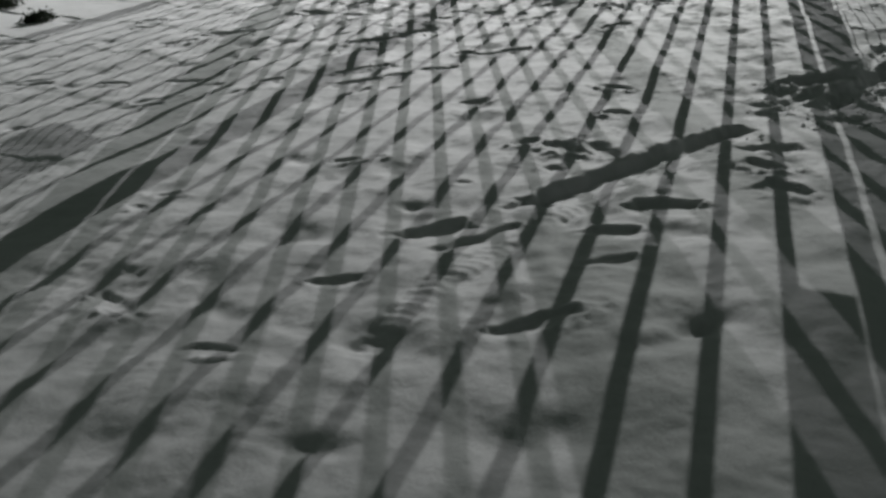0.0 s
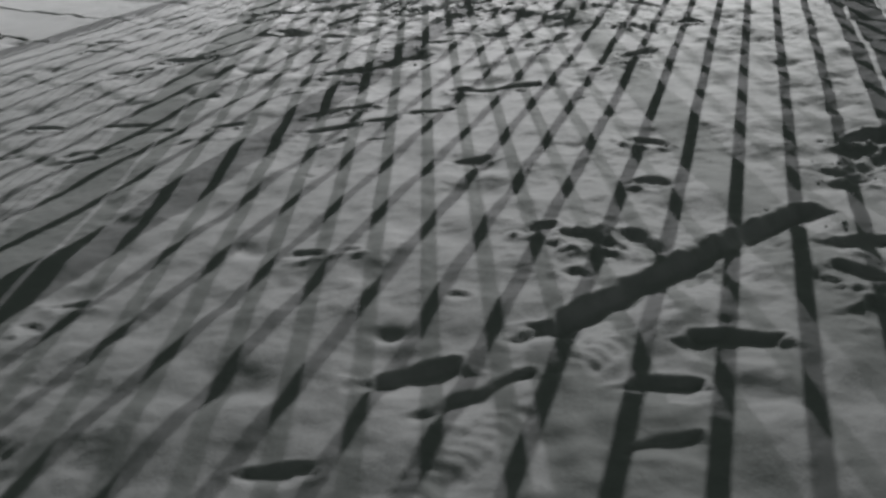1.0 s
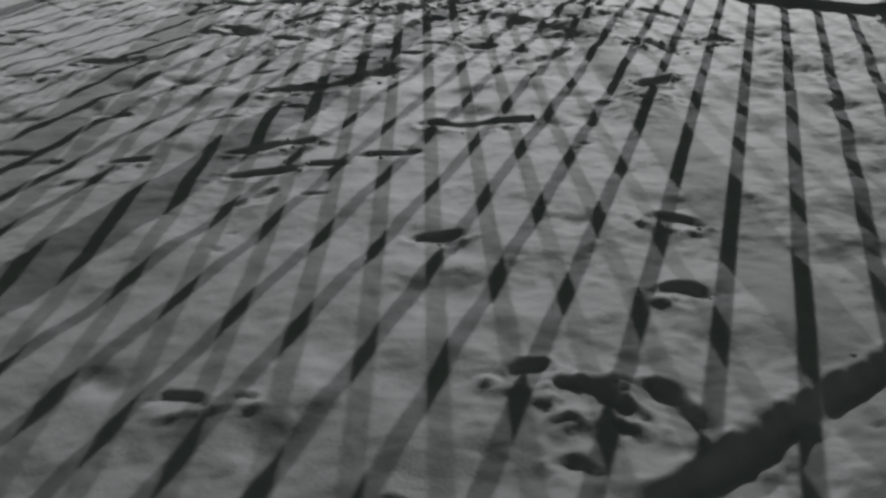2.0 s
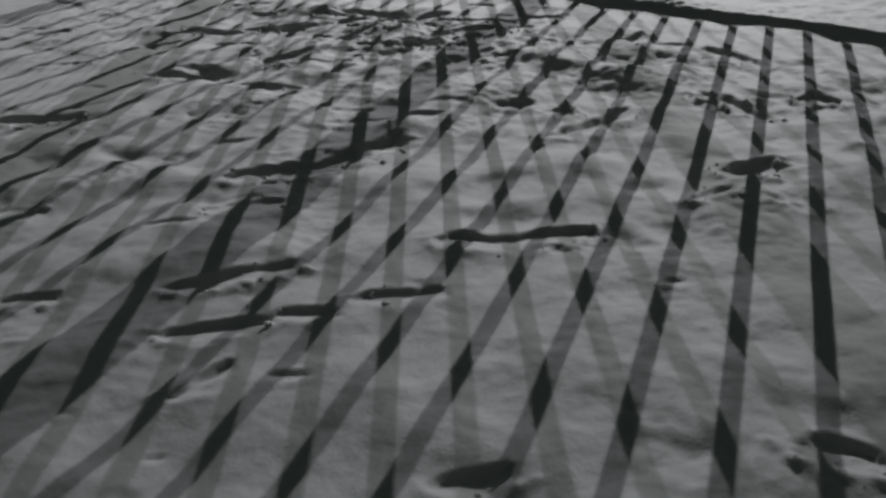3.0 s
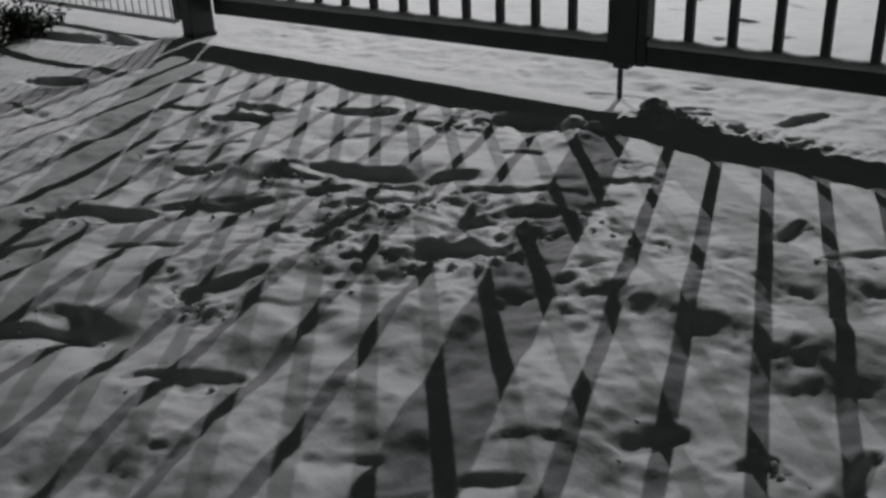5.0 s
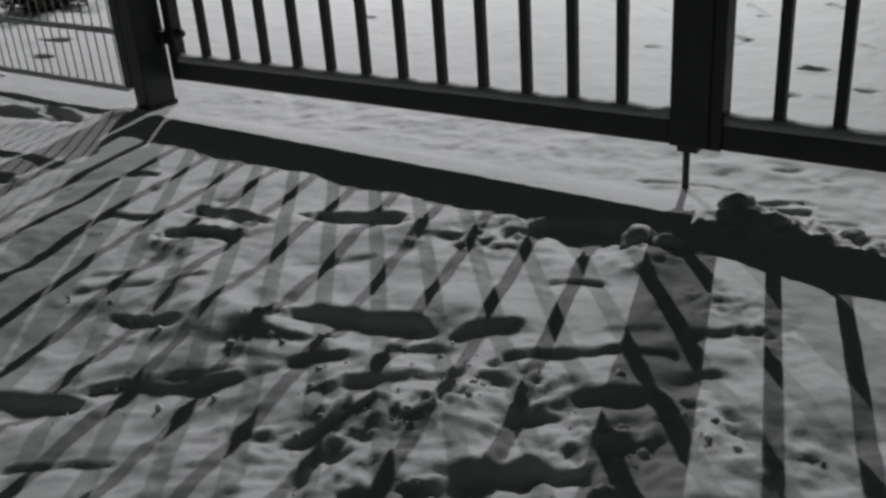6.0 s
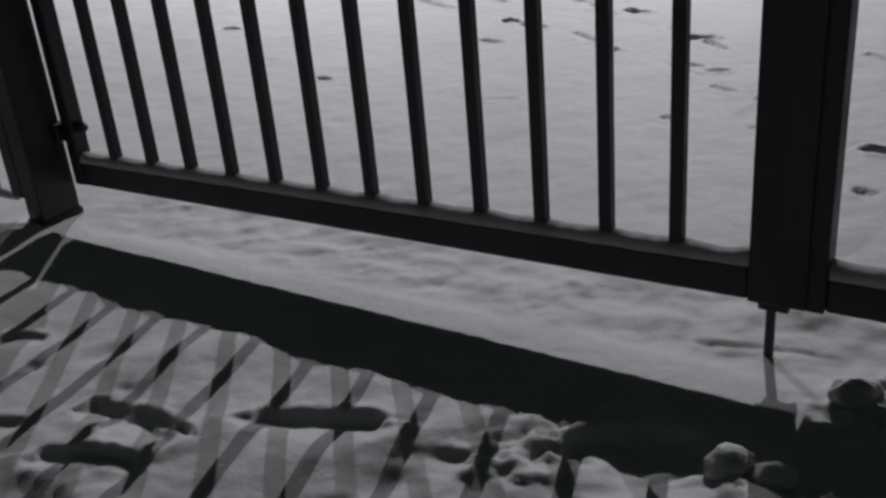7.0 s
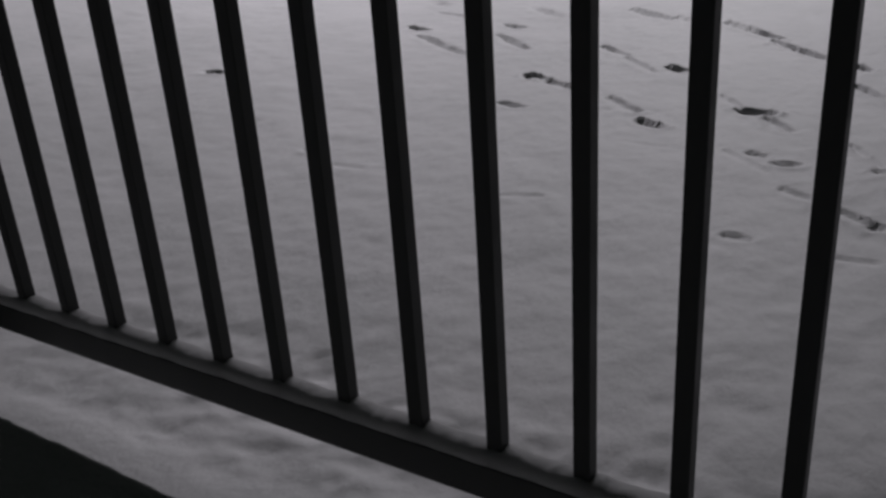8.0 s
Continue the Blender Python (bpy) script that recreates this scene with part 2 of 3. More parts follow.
# old prints beside the way
drag(2.96, -2.64, 3.00, -2.24, 0.06, 0.04)
drag(3.14, -2.63, 2.99, -1.68, 0.09, 0.05)
drag(2.46, -2.94, 2.51, -2.89, 0.045, 0.045)
drag(1.47, -1.21, 1.66, -1.30, 0.05, 0.04)
drag(1.06, -0.84, 1.15, -0.74, 0.04, 0.035)
drag(1.25, -0.75, 1.47, -0.85, 0.05, 0.04)
drag(-0.86, -0.65, -0.65, -0.67, 0.05, 0.05)
drag(-0.81, -0.80, -0.65, -0.75, 0.05, 0.045)
drag(-0.54, -0.55, -0.35, -0.48, 0.06, 0.05)
drag(-1.04, -0.79, -0.93, -0.76, 0.05, 0.03)
drag(-0.25, -0.53, -0.17, -0.50, 0.05, 0.03)
drag(-1.75, -0.80, -1.56, -0.74, 0.06, 0.05)
drag(-2.43, -0.36, -1.91, -0.27, 0.07, 0.06)
drag(-2.08, -0.24, -1.86, -0.28, 0.06, 0.05)
drag(0.02, -0.36, 0.12, -0.33, 0.11, 0.09, 0.5)
drag(0.04, -0.01, 0.14, 0.01, 0.015, 0.012)
drag(0.14, 0.01, 0.28, 0.04, 0.02, 0.012)
drag(0.34, -0.04, 0.45, 0.03, 0.035, 0.03)
drag(-3.10, 0.44, -2.95, 0.49, 0.05, 0.03)
drag(-3.02, 0.47, -2.94, 0.47, 0.06, 0.04)
drag(-2.83, 0.22, -2.75, 0.25, 0.05, 0.04)
drag(0.39, -0.06, 0.48, -0.03, 0.050, 0.045)
drag(0.53, -0.08, 0.59, -0.05, 0.040, 0.030)
drag(0.69, 0.00, 0.78, 0.12, 0.050, 0.040)
drag(0.33, 0.20, 0.38, 0.23, 0.030, 0.020)
drag(0.45, 0.19, 0.47, 0.19, 0.030, 0.025)
drag(0.78, -0.20, 0.82, -0.18, 0.040, 0.030)
# broad deep hollow added so that this patch lies dark, then its two arms
drag(3.05, -2.45, 3.09, -1.95, 0.16, 0.12, 0.2)
drag(2.84, -2.36, 3.02, -2.12, 0.06, 0.06)
drag(3.10, -1.75, 3.16, -1.35, 0.06, 0.06)
# furrows and prints along the way to the gate
drag(2.70, -3.71, 2.90, -2.91, 0.071, 0.060, 0.2)
drag(2.66, -3.80, 2.70, -3.70, 0.047, 0.036, 0.4)
drag(2.51, -4.05, 2.60, -3.95, 0.062, 0.044, 0.4)
drag(2.66, -4.11, 2.74, -3.90, 0.044, 0.029, 0.4)
drag(2.51, -4.39, 2.59, -4.33, 0.031, 0.025)
drag(2.59, -3.25, 2.70, -3.30, 0.051, 0.037)
drag(2.50, -3.34, 2.56, -3.34, 0.051, 0.045)
drag(2.39, -3.35, 2.42, -3.32, 0.054, 0.050)
drag(2.59, -3.50, 2.63, -3.50, 0.031, 0.029)
drag(2.43, -3.73, 2.46, -3.72, 0.024, 0.023)
drag(2.96, -3.64, 3.08, -3.57, 0.061, 0.042, 0.4)
drag(2.93, -3.83, 3.02, -3.78, 0.053, 0.040, 0.4)
drag(3.01, -4.01, 3.07, -3.93, 0.032, 0.025)
drag(3.03, -3.07, 3.12, -3.02, 0.062, 0.048, 0.4)
drag(3.08, -3.21, 3.18, -3.22, 0.048, 0.038)
drag(1.95, -3.74, 2.02, -3.72, 0.036, 0.031)
drag(2.07, -3.68, 2.10, -3.67, 0.024, 0.024)
drag(1.66, -4.20, 1.71, -4.18, 0.040, 0.035)
drag(1.69, -4.30, 1.74, -4.30, 0.032, 0.030)
drag(2.52, -4.76, 2.60, -4.73, 0.031, 0.025)
drag(2.11, -4.70, 2.25, -4.73, 0.044, 0.030)
drag(3.01, -4.38, 3.11, -4.23, 0.041, 0.027)
drag(2.51, -4.39, 2.57, -4.36, 0.033, 0.029)
drag(3.19, -3.35, 3.26, -3.36, 0.054, 0.046)
drag(2.94, -2.58, 2.99, -2.35, 0.062, 0.041)
drag(3.04, -3.97, 3.08, -3.92, 0.037, 0.032)
drag(0.77, -2.41, 0.89, -2.23, 0.048, 0.031)
drag(0.89, -2.23, 0.89, -1.94, 0.054, 0.035)
drag(1.10, -2.85, 1.22, -2.66, 0.039, 0.025)
drag(1.23, -2.97, 1.35, -2.84, 0.035, 0.023)
drag(1.35, -2.81, 1.43, -2.75, 0.034, 0.026)
drag(1.44, -2.68, 1.54, -2.57, 0.034, 0.023)
drag(1.43, -2.39, 1.64, -2.18, 0.047, 0.030)
drag(1.40, -3.09, 1.40, -2.98, 0.036, 0.028)
drag(1.76, -1.69, 1.81, -1.64, 0.062, 0.054)
drag(1.76, -1.92, 1.79, -1.82, 0.039, 0.030)
drag(1.88, -1.83, 1.92, -1.84, 0.031, 0.028)
drag(1.88, -2.30, 1.90, -2.28, 0.022, 0.021)
drag(1.45, -1.21, 1.53, -1.24, 0.055, 0.045)
drag(1.72, -1.09, 1.79, -1.10, 0.055, 0.047)
drag(1.27, -1.73, 1.31, -1.43, 0.055, 0.036)
drag(0.99, -1.60, 1.05, -1.53, 0.053, 0.042)
drag(0.84, -1.82, 0.90, -1.77, 0.038, 0.031)
drag(1.15, -1.56, 1.19, -1.53, 0.047, 0.043)
drag(0.86, -3.09, 0.93, -3.02, 0.031, 0.024)
drag(1.00, -3.17, 1.03, -3.13, 0.015, 0.013)
drag(0.82, -2.71, 0.90, -2.65, 0.021, 0.016)
drag(1.49, -2.96, 1.54, -2.93, 0.020, 0.018)
drag(1.89, -3.01, 1.95, -2.93, 0.032, 0.025)
drag(2.28, -2.63, 2.35, -2.60, 0.050, 0.041)
drag(1.49, -3.22, 1.51, -3.20, 0.014, 0.014)
drag(1.28, -3.23, 1.30, -3.22, 0.014, 0.015)
drag(-0.19, -1.92, -0.07, -1.82, 0.057, 0.038)
drag(-0.15, -2.51, 0.00, -2.35, 0.046, 0.030)
drag(0.02, -1.63, 0.07, -1.54, 0.054, 0.042)
# the much-trodden stretch before the gate
drag(-0.25, -0.95, -0.02, -0.87, 0.073, 0.051)
drag(-0.24, -1.07, -0.15, -1.01, 0.046, 0.032)
drag(-0.42, -1.32, -0.17, -1.18, 0.046, 0.032)
drag(-0.17, -1.17, -0.14, -1.13, 0.044, 0.030)
drag(-0.63, -1.51, -0.41, -1.36, 0.065, 0.045)
drag(0.01, -1.11, 0.15, -0.97, 0.068, 0.048)
drag(-0.13, -1.10, -0.05, -1.04, 0.040, 0.028)
drag(-0.61, -1.13, -0.46, -1.09, 0.039, 0.027)
drag(-0.34, -1.55, -0.19, -1.45, 0.022, 0.015)
drag(0.04, -1.63, 0.10, -1.49, 0.055, 0.039)
drag(0.06, -1.44, 0.11, -1.37, 0.044, 0.031)
drag(0.11, -1.37, 0.13, -1.27, 0.030, 0.021)
drag(0.02, -1.29, 0.10, -1.16, 0.030, 0.021)
drag(0.12, -1.28, 0.17, -1.23, 0.033, 0.023)
drag(-0.17, -1.80, -0.10, -1.79, 0.049, 0.034)
drag(0.27, -1.44, 0.31, -1.39, 0.032, 0.022)
drag(0.26, -1.53, 0.31, -1.51, 0.035, 0.024)
drag(-0.01, -0.96, 0.09, -0.89, 0.042, 0.030)
drag(0.07, -0.87, 0.16, -0.80, 0.057, 0.041)
drag(0.21, -0.91, 0.37, -0.79, 0.053, 0.037)
drag(0.40, -0.77, 0.46, -0.75, 0.041, 0.028)
drag(0.46, -0.68, 0.56, -0.61, 0.051, 0.036)
drag(0.39, -0.96, 0.47, -0.91, 0.072, 0.051)
drag(0.31, -1.05, 0.40, -1.01, 0.045, 0.031)
drag(0.33, -1.23, 0.47, -1.13, 0.063, 0.045)
drag(0.50, -0.79, 0.56, -0.77, 0.042, 0.029)
drag(0.55, -0.91, 0.60, -0.89, 0.045, 0.031)
drag(0.63, -0.93, 0.69, -0.95, 0.053, 0.038)
drag(0.71, -0.96, 0.75, -0.94, 0.026, 0.019)
drag(0.92, -0.79, 0.96, -0.69, 0.047, 0.033)
drag(0.91, -0.99, 0.94, -1.01, 0.034, 0.024)
drag(0.84, -0.89, 0.87, -0.88, 0.022, 0.015)
drag(0.58, -1.31, 0.63, -1.29, 0.020, 0.014)
drag(0.64, -1.19, 0.71, -1.08, 0.021, 0.015)
drag(0.14, -0.61, 0.22, -0.57, 0.042, 0.029)
drag(0.19, -0.99, 0.25, -0.97, 0.048, 0.033)
drag(-0.85, -0.64, -0.62, -0.65, 0.044, 0.031)
drag(-0.52, -0.55, -0.34, -0.51, 0.044, 0.031)
drag(-0.35, -0.48, -0.28, -0.45, 0.026, 0.018)
drag(-0.81, -0.79, -0.74, -0.77, 0.031, 0.022)
drag(-0.73, -0.81, -0.63, -0.78, 0.030, 0.021)
drag(-0.23, -0.57, -0.18, -0.54, 0.022, 0.016)
drag(-1.24, -0.57, -1.17, -0.53, 0.043, 0.030)
# tracks across the open snow beyond the gate
drag(-2.42, 2.77, -2.03, 2.54, 0.034, 0.030, 0.5)
drag(-2.57, 2.92, -2.47, 2.89, 0.034, 0.046, 0.5)
drag(-2.22, 3.50, -1.96, 3.33, 0.034, 0.030, 0.5)
drag(-2.07, 2.90, -1.84, 2.73, 0.034, 0.030, 0.5)
drag(-1.62, 2.33, -1.56, 2.32, 0.036, 0.055, 0.5)
drag(-1.52, 2.30, -1.38, 2.23, 0.034, 0.024, 0.5)
drag(-1.54, 2.86, -1.39, 2.75, 0.032, 0.023, 0.5)
drag(-1.37, 2.71, -1.18, 2.53, 0.030, 0.018, 0.5)
drag(-1.20, 2.17, -1.05, 2.05, 0.034, 0.024, 0.5)
drag(-1.01, 1.97, -0.92, 1.92, 0.033, 0.035, 0.5)
drag(-1.71, 3.57, -1.45, 3.40, 0.036, 0.035, 0.5)
drag(-1.44, 3.45, -1.31, 3.39, 0.034, 0.030, 0.5)
drag(-1.19, 3.41, -0.89, 3.19, 0.034, 0.030, 0.5)
drag(-0.91, 3.14, -0.65, 2.93, 0.035, 0.031, 0.5)
drag(-0.51, 2.84, -0.47, 2.80, 0.032, 0.038, 0.5)
drag(-0.46, 2.58, -0.37, 2.47, 0.035, 0.031, 0.5)
drag(-1.15, 2.61, -1.06, 2.59, 0.034, 0.046, 0.5)
drag(-0.74, 2.18, -0.64, 2.17, 0.036, 0.045, 0.5)
drag(-0.63, 2.12, -0.54, 2.02, 0.034, 0.024, 0.5)
drag(-0.85, 2.32, -0.75, 2.20, 0.029, 0.015, 0.5)
drag(-0.66, 1.78, -0.50, 1.66, 0.023, 0.008, 0.5)
drag(-0.59, 1.79, -0.55, 1.78, 0.024, 0.019, 0.5)
drag(-0.51, 1.73, -0.44, 1.74, 0.024, 0.019, 0.5)
drag(-0.43, 1.56, -0.35, 1.52, 0.023, 0.014, 0.5)
drag(-0.48, 1.22, -0.42, 1.22, 0.024, 0.019, 0.5)
drag(-0.26, 1.48, -0.17, 1.42, 0.024, 0.019, 0.5)
drag(-0.18, 1.42, -0.15, 1.41, 0.027, 0.028, 0.5)
drag(-0.34, 1.95, -0.23, 1.81, 0.030, 0.014, 0.5)
drag(-0.24, 1.77, -0.21, 1.78, 0.026, 0.023, 0.5)
drag(-0.21, 1.21, -0.12, 1.22, 0.022, 0.011, 0.5)
drag(-2.79, 3.45, -2.68, 3.40, 0.034, 0.030, 0.5)
drag(-1.54, 1.97, -1.43, 1.95, 0.029, 0.019, 0.5)
drag(-2.93, 1.91, -2.86, 1.90, 0.037, 0.050, 0.5)
drag(-1.70, 1.21, -1.58, 1.21, 0.022, 0.009, 0.5)
drag(-2.62, 3.24, -2.44, 3.22, 0.029, 0.015, 0.5)
drag(-2.15, 3.11, -2.05, 3.07, 0.031, 0.032, 0.5)
drag(-2.30, 1.48, -2.25, 1.46, 0.022, 0.009, 0.5)
drag(-0.99, 1.74, -0.83, 1.74, 0.021, 0.004, 0.5)
drag(-1.09, 1.19, -0.98, 1.23, 0.021, 0.008, 0.5)
drag(0.12, 1.12, 0.19, 1.12, 0.030, 0.035, 0.5)
drag(0.17, 1.51, 0.27, 1.43, 0.027, 0.018, 0.5)
drag(0.16, 0.81, 0.20, 0.80, 0.026, 0.023, 0.5)
drag(0.34, 0.93, 0.40, 0.93, 0.025, 0.021, 0.5)
drag(-0.04, 2.06, 0.05, 1.98, 0.032, 0.019, 0.5)
drag(-1.88, 1.31, -1.82, 1.29, 0.027, 0.028, 0.5)
RND = random.Random(4)
for _ in range(45):
    sx, sy, sa, sl = RND.uniform(-1.3, 0.9), RND.uniform(-3.9, -0.6), RND.uniform(0.45, 1.0), RND.uniform(0.06, 0.2)
    drag(sx, sy, sx + sl * math.cos(sa), sy + sl * math.sin(sa), RND.uniform(0.028, 0.045), RND.uniform(0.010, 0.020))
H += RIM * np.exp(-PIT / 0.008) - PIT
for _ in range(40):
    dent(RND.uniform(-1.4, 3.4), RND.uniform(-4.9, -0.5), RND.uniform(0.010, 0.020), RND.uniform(0.003, 0.008), RND.uniform(0.6, 1))
for _ in range(90):
    dent(RND.uniform(-1.4, 3.4), RND.uniform(-4.9, -0.45), RND.uniform(0.045, 0.1), RND.uniform(0.008, 0.017), RND.uniform(0.4, 0.8), RND.uniform(-0.5, 1.2))
# ribbed soles
tread(2.80, -4.24, 2.79, -4.03)
tread(2.81, -3.81, 2.83, -3.65)
tread(2.86, -3.46, 2.88, -3.33)
tread(1.01, -1.85, 1.05, -1.67)
tread(0.41, -2.10, 0.40, -1.99)
tread(1.08, -1.16, 1.05, -1.00)
tread(0.48, -2.64, 0.53, -2.38)
tread(0.41, -2.19, 0.40, -2.02)
tread(-0.68, -1.44, -0.64, -1.38)
tread(2.83, -4.58, 2.81, -4.42)
tread(2.81, -4.42, 2.78, -4.23)
# broken snow
churn(0.09, -1.16, 0.29, -0.94, 0.08)
churn(0.01, -1.31, 0.21, -1.30, 0.08)
churn(0.57, -0.92, 0.66, -0.94, 0.08)
churn(-0.10, -1.57, 0.13, -1.67, 0.08)
churn(-0.12, -0.47, -0.05, -0.37, 0.08)
churn(0.36, -1.16, 0.45, -1.08, 0.08)
churn(0.44, -0.56, 0.56, -0.60, 0.08)
churn(0.67, -0.17, 0.83, -0.17, 0.08)
churn(0.38, -0.27, 0.48, -0.14, 0.08)
churn(0.6, -0.16, 1.7, -0.12, 0.1, 0.006)
churn(-0.09, -0.50, -0.03, -0.43, 0.05, 0.007)
churn(0.30, -0.14, 0.52, -0.16, 0.05, 0.012)
churn(0.18, -0.40, 0.32, -0.38, 0.06, 0.010)
# snow heaped against the foot of the drop bolt and posts
for hx, hy, hr, hh in ((0.36, -0.13, 0.05, 0.02), (0.45, -0.22, 0.08, 0.025), (0.26, -0.46, 0.06, 0.02), (-1.72, -0.2, 0.07, 0.02), (2.1, -0.2, 0.07, 0.02)):
    s = window(hx - 0.3, hx + 0.3, hy - 0.3, hy + 0.3)
    H[s] += hh * np.exp(-((X[s] - hx) ** 2 + (Y[s] - hy) ** 2) / hr**2) * (1 + 0.4 * CRUMB[s])


def snow_ground():
    ny, nx = X.shape
    me = bpy.data.meshes.new("ground")
    co = np.stack([X, Y, H], -1).reshape(-1, 3).astype(np.float32)
    idx = np.arange(ny * nx).reshape(ny, nx)
    quads = np.stack([idx[:-1, :-1], idx[:-1, 1:], idx[1:, 1:], idx[1:, :-1]], -1).reshape(-1)
    n = len(quads) // 4
    me.vertices.add(len(co))
    me.vertices.foreach_set("co", co.ravel())
    me.loops.add(len(quads))
    me.loops.foreach_set("vertex_index", quads.astype(np.int32))
    me.polygons.add(n)
    me.polygons.foreach_set("loop_start", np.arange(0, 4 * n, 4, dtype=np.int32))
    me.polygons.foreach_set("use_smooth", np.ones(n, dtype=bool))
    me.update()
    me.validate()
    me.materials.append(SNOW)
    return tagged(new("ground", me), "trodden snow with boot prints and furrows lit at night", "ground", kind="structure")


snow_ground()


def ground_at(x, y):
    return float(H[min(np.searchsorted(GY, y), len(GY) - 1), min(np.searchsorted(GX, x), len(GX) - 1)])


# ---- double gate ----
CENTRE, PITCH, BAR = 0.205, 0.135, 0.0245
STILE_W, STILE_D, RAIL_D = 0.064, 0.056, 0.046
HINGE_STILE_W, HINGE_STILE_D = 0.038, 0.044
RAIL_Z, RAIL_H = 0.102, 0.062


def rail_z(x):
    """The bottom rail hangs a little towards the far hinge."""
    return RAIL_Z + 0.011 * x


def sheared(bm):
    for v in bm.verts:
        v.co.z += 0.011 * v.co.x
    return bm


SWING = -0.8


def swung(m=Matrix()):
    """The right-hand half of the gate line bends towards the yard at the meeting stiles."""
    return Matrix.Translation((CENTRE, 0, 0)) @ Matrix.Rotation(radians(SWING), 4, "Z") @ Matrix.Translation((-CENTRE, 0, 0)) @ m


def gate_leaf(side, label, bars=12, pitch=PITCH, first=0.205, wide=1.853):
    """One leaf, from the hinge stile to the meeting stile; side -1 or 1 of the middle."""
    leaf = thing("gate_leaf", (0, 0, 0), label, "gate", "leaves of the double gate")
    inner, outer = CENTRE + side * 0.006, CENTRE + side * wide

    def stile(a, b, deep):
        lo, hi = sorted((a, b))
        part("stile", boxed(lo, hi, -deep / 2, deep / 2, rail_z((a + b) / 2) - 0.002, METAL_TOP, bevel=0.004), PAINT, leaf)
        return lo, hi

    meeting = STILE_W if side < 0 else 0.054
    stile(inner, inner + side * meeting, STILE_D)
    stile(outer, outer - side * HINGE_STILE_W, HINGE_STILE_D)
    lo, hi = sorted((inner + side * (meeting + 0.001), outer - side * (HINGE_STILE_W + 0.001)))
    part("bottom_rail", sheared(boxed(lo, hi, -RAIL_D / 2, RAIL_D / 2, RAIL_Z, RAIL_Z + RAIL_H, bevel=0.004)), PAINT, leaf)
    part("top_rail", boxed(lo, hi, -RAIL_D / 2, RAIL_D / 2, METAL_TOP - 0.06, METAL_TOP - 0.001, bevel=0.004), PAINT, leaf)
    bar = mesh_of("bar", boxed(-BAR / 2, BAR / 2, -BAR / 2, BAR / 2, 0, METAL_TOP - 0.062 - RAIL_Z - RAIL_H, bevel=0.002), PAINT)
    for k in range(bars):
        x = CENTRE + side * (first + pitch * k)
        ob = new("bar", bar)
        ob.parent, ob.location = leaf, (x, 0, rail_z(x) + RAIL_H + 0.001)
        ob.scale.z = (METAL_TOP - 0.063 - ob.location.z) / (METAL_TOP - 0.062 - RAIL_Z - RAIL_H)
    # hinge block and adjusting pin between stile and post
    for z in (0.226, 2.2):
        hx = outer
        bm = bmesh.new()
        a, b = sorted((hx, hx + side * 0.03))
        box(bm, a, b, -0.04, 0.018, z - 0.024, z + 0.024, 0.003)
        part("hinge", bm, PAINT, leaf)
        bm = bmesh.new()
        px = outer - side * HINGE_STILE_W
        rod(bm, (px + side * 0.002, 0, z + 0.012), (px - side * 0.03, 0, z + 0.012), 0.009)
        rod(bm, (px - side * 0.008, 0, z + 0.012), (px - side * 0.018, 0, z + 0.012), 0.016, 6)
        part("hinge_bolt", bm, PAINT, leaf, "dark bolt end with hexagon nut")
    return leaf


left = gate_leaf(-1, "dark anthracite steel gate leaf with square bars, hinged shut")
right = gate_leaf(1, "dark anthracite steel gate leaf with square bars and cover strip, shut", 12, 0.131, 0.183, 1.785)
right.matrix_basis = swung()

# drop bolt of the meeting stile, with its guide plate
bolt_x = CENTRE - 0.032
bm = bmesh.new()
box(bm, CENTRE - 0.052, CENTRE + 0.0, -0.02, 0.02, RAIL_Z - 0.015, RAIL_Z - 0.0005, 0.002)
part("bolt_guide", bm, PAINT, left)
part("drop_bolt", rodded((bolt_x, -0.005, ground_at(bolt_x, 0) - 0.03), (bolt_x, -0.005, RAIL_Z - 0.02), 0.0085, 14), PAINT, left, "thin round drop bolt standing in the snow")
part("cover_strip", boxed(CENTRE - 0.02, CENTRE + 0.03, -STILE_D / 2 - 0.006, -STILE_D / 2 - 0.001, RAIL_Z + 0.004, METAL_TOP - 0.1, bevel=0.002), PAINT, right)
# unseen plate, inferred only from its shadow: it blocks the near lamp
part("unseen_hinge_plate", boxed(1.846, 1.945, -0.0145, -0.0125, 1.576, 2.42, bevel=0.0005), PAINT, right, "unseen flat dark plate beside the upper hinge, inferred from its shadow")
# stands for an unknown, unseen thing that keeps the far lamp off the snow
part("unseen_bar_plate", boxed(-0.475, -0.128, -0.0165, -0.0135, 1.56, 2.1, bevel=0.0005), PAINT, left, "unseen flat dark plate across the upper bars, inferred from its shadow")


def gate_post(x, side):
    """A square steel post on a base plate, with the clamp strip of the mesh fence; side away from the gate."""
    post = thing("gate_post", (x, 0, 0), "dark square steel gate post standing in snow", "gate post", "gate posts")
    a, b = sorted((0, side * 0.062))
    part("post", boxed(a, b, -0.13, -0.01, -0.05, METAL_TOP + 0.1, bevel=0.005), PAINT, post)
    part("base_plate", boxed(a - 0.004, b + 0.004, -0.134, -0.006, -0.03, 0.012, bevel=0.003), PAINT, post)
    part("cap", boxed(a - 0.004, b + 0.004, -0.134, -0.006, METAL_TOP + 0.101, METAL_TOP + 0.115, bevel=0.003), PAINT, post)
    a, b = sorted((side * 0.063, side * 0.105))
    part("clamp_strip", boxed(a, b, -0.13, -0.05, 0.07, 2.05, bevel=0.003), PAINT, post)
    return post


gate_post(-1.667, -1)
OUT = CENTRE + 1.866
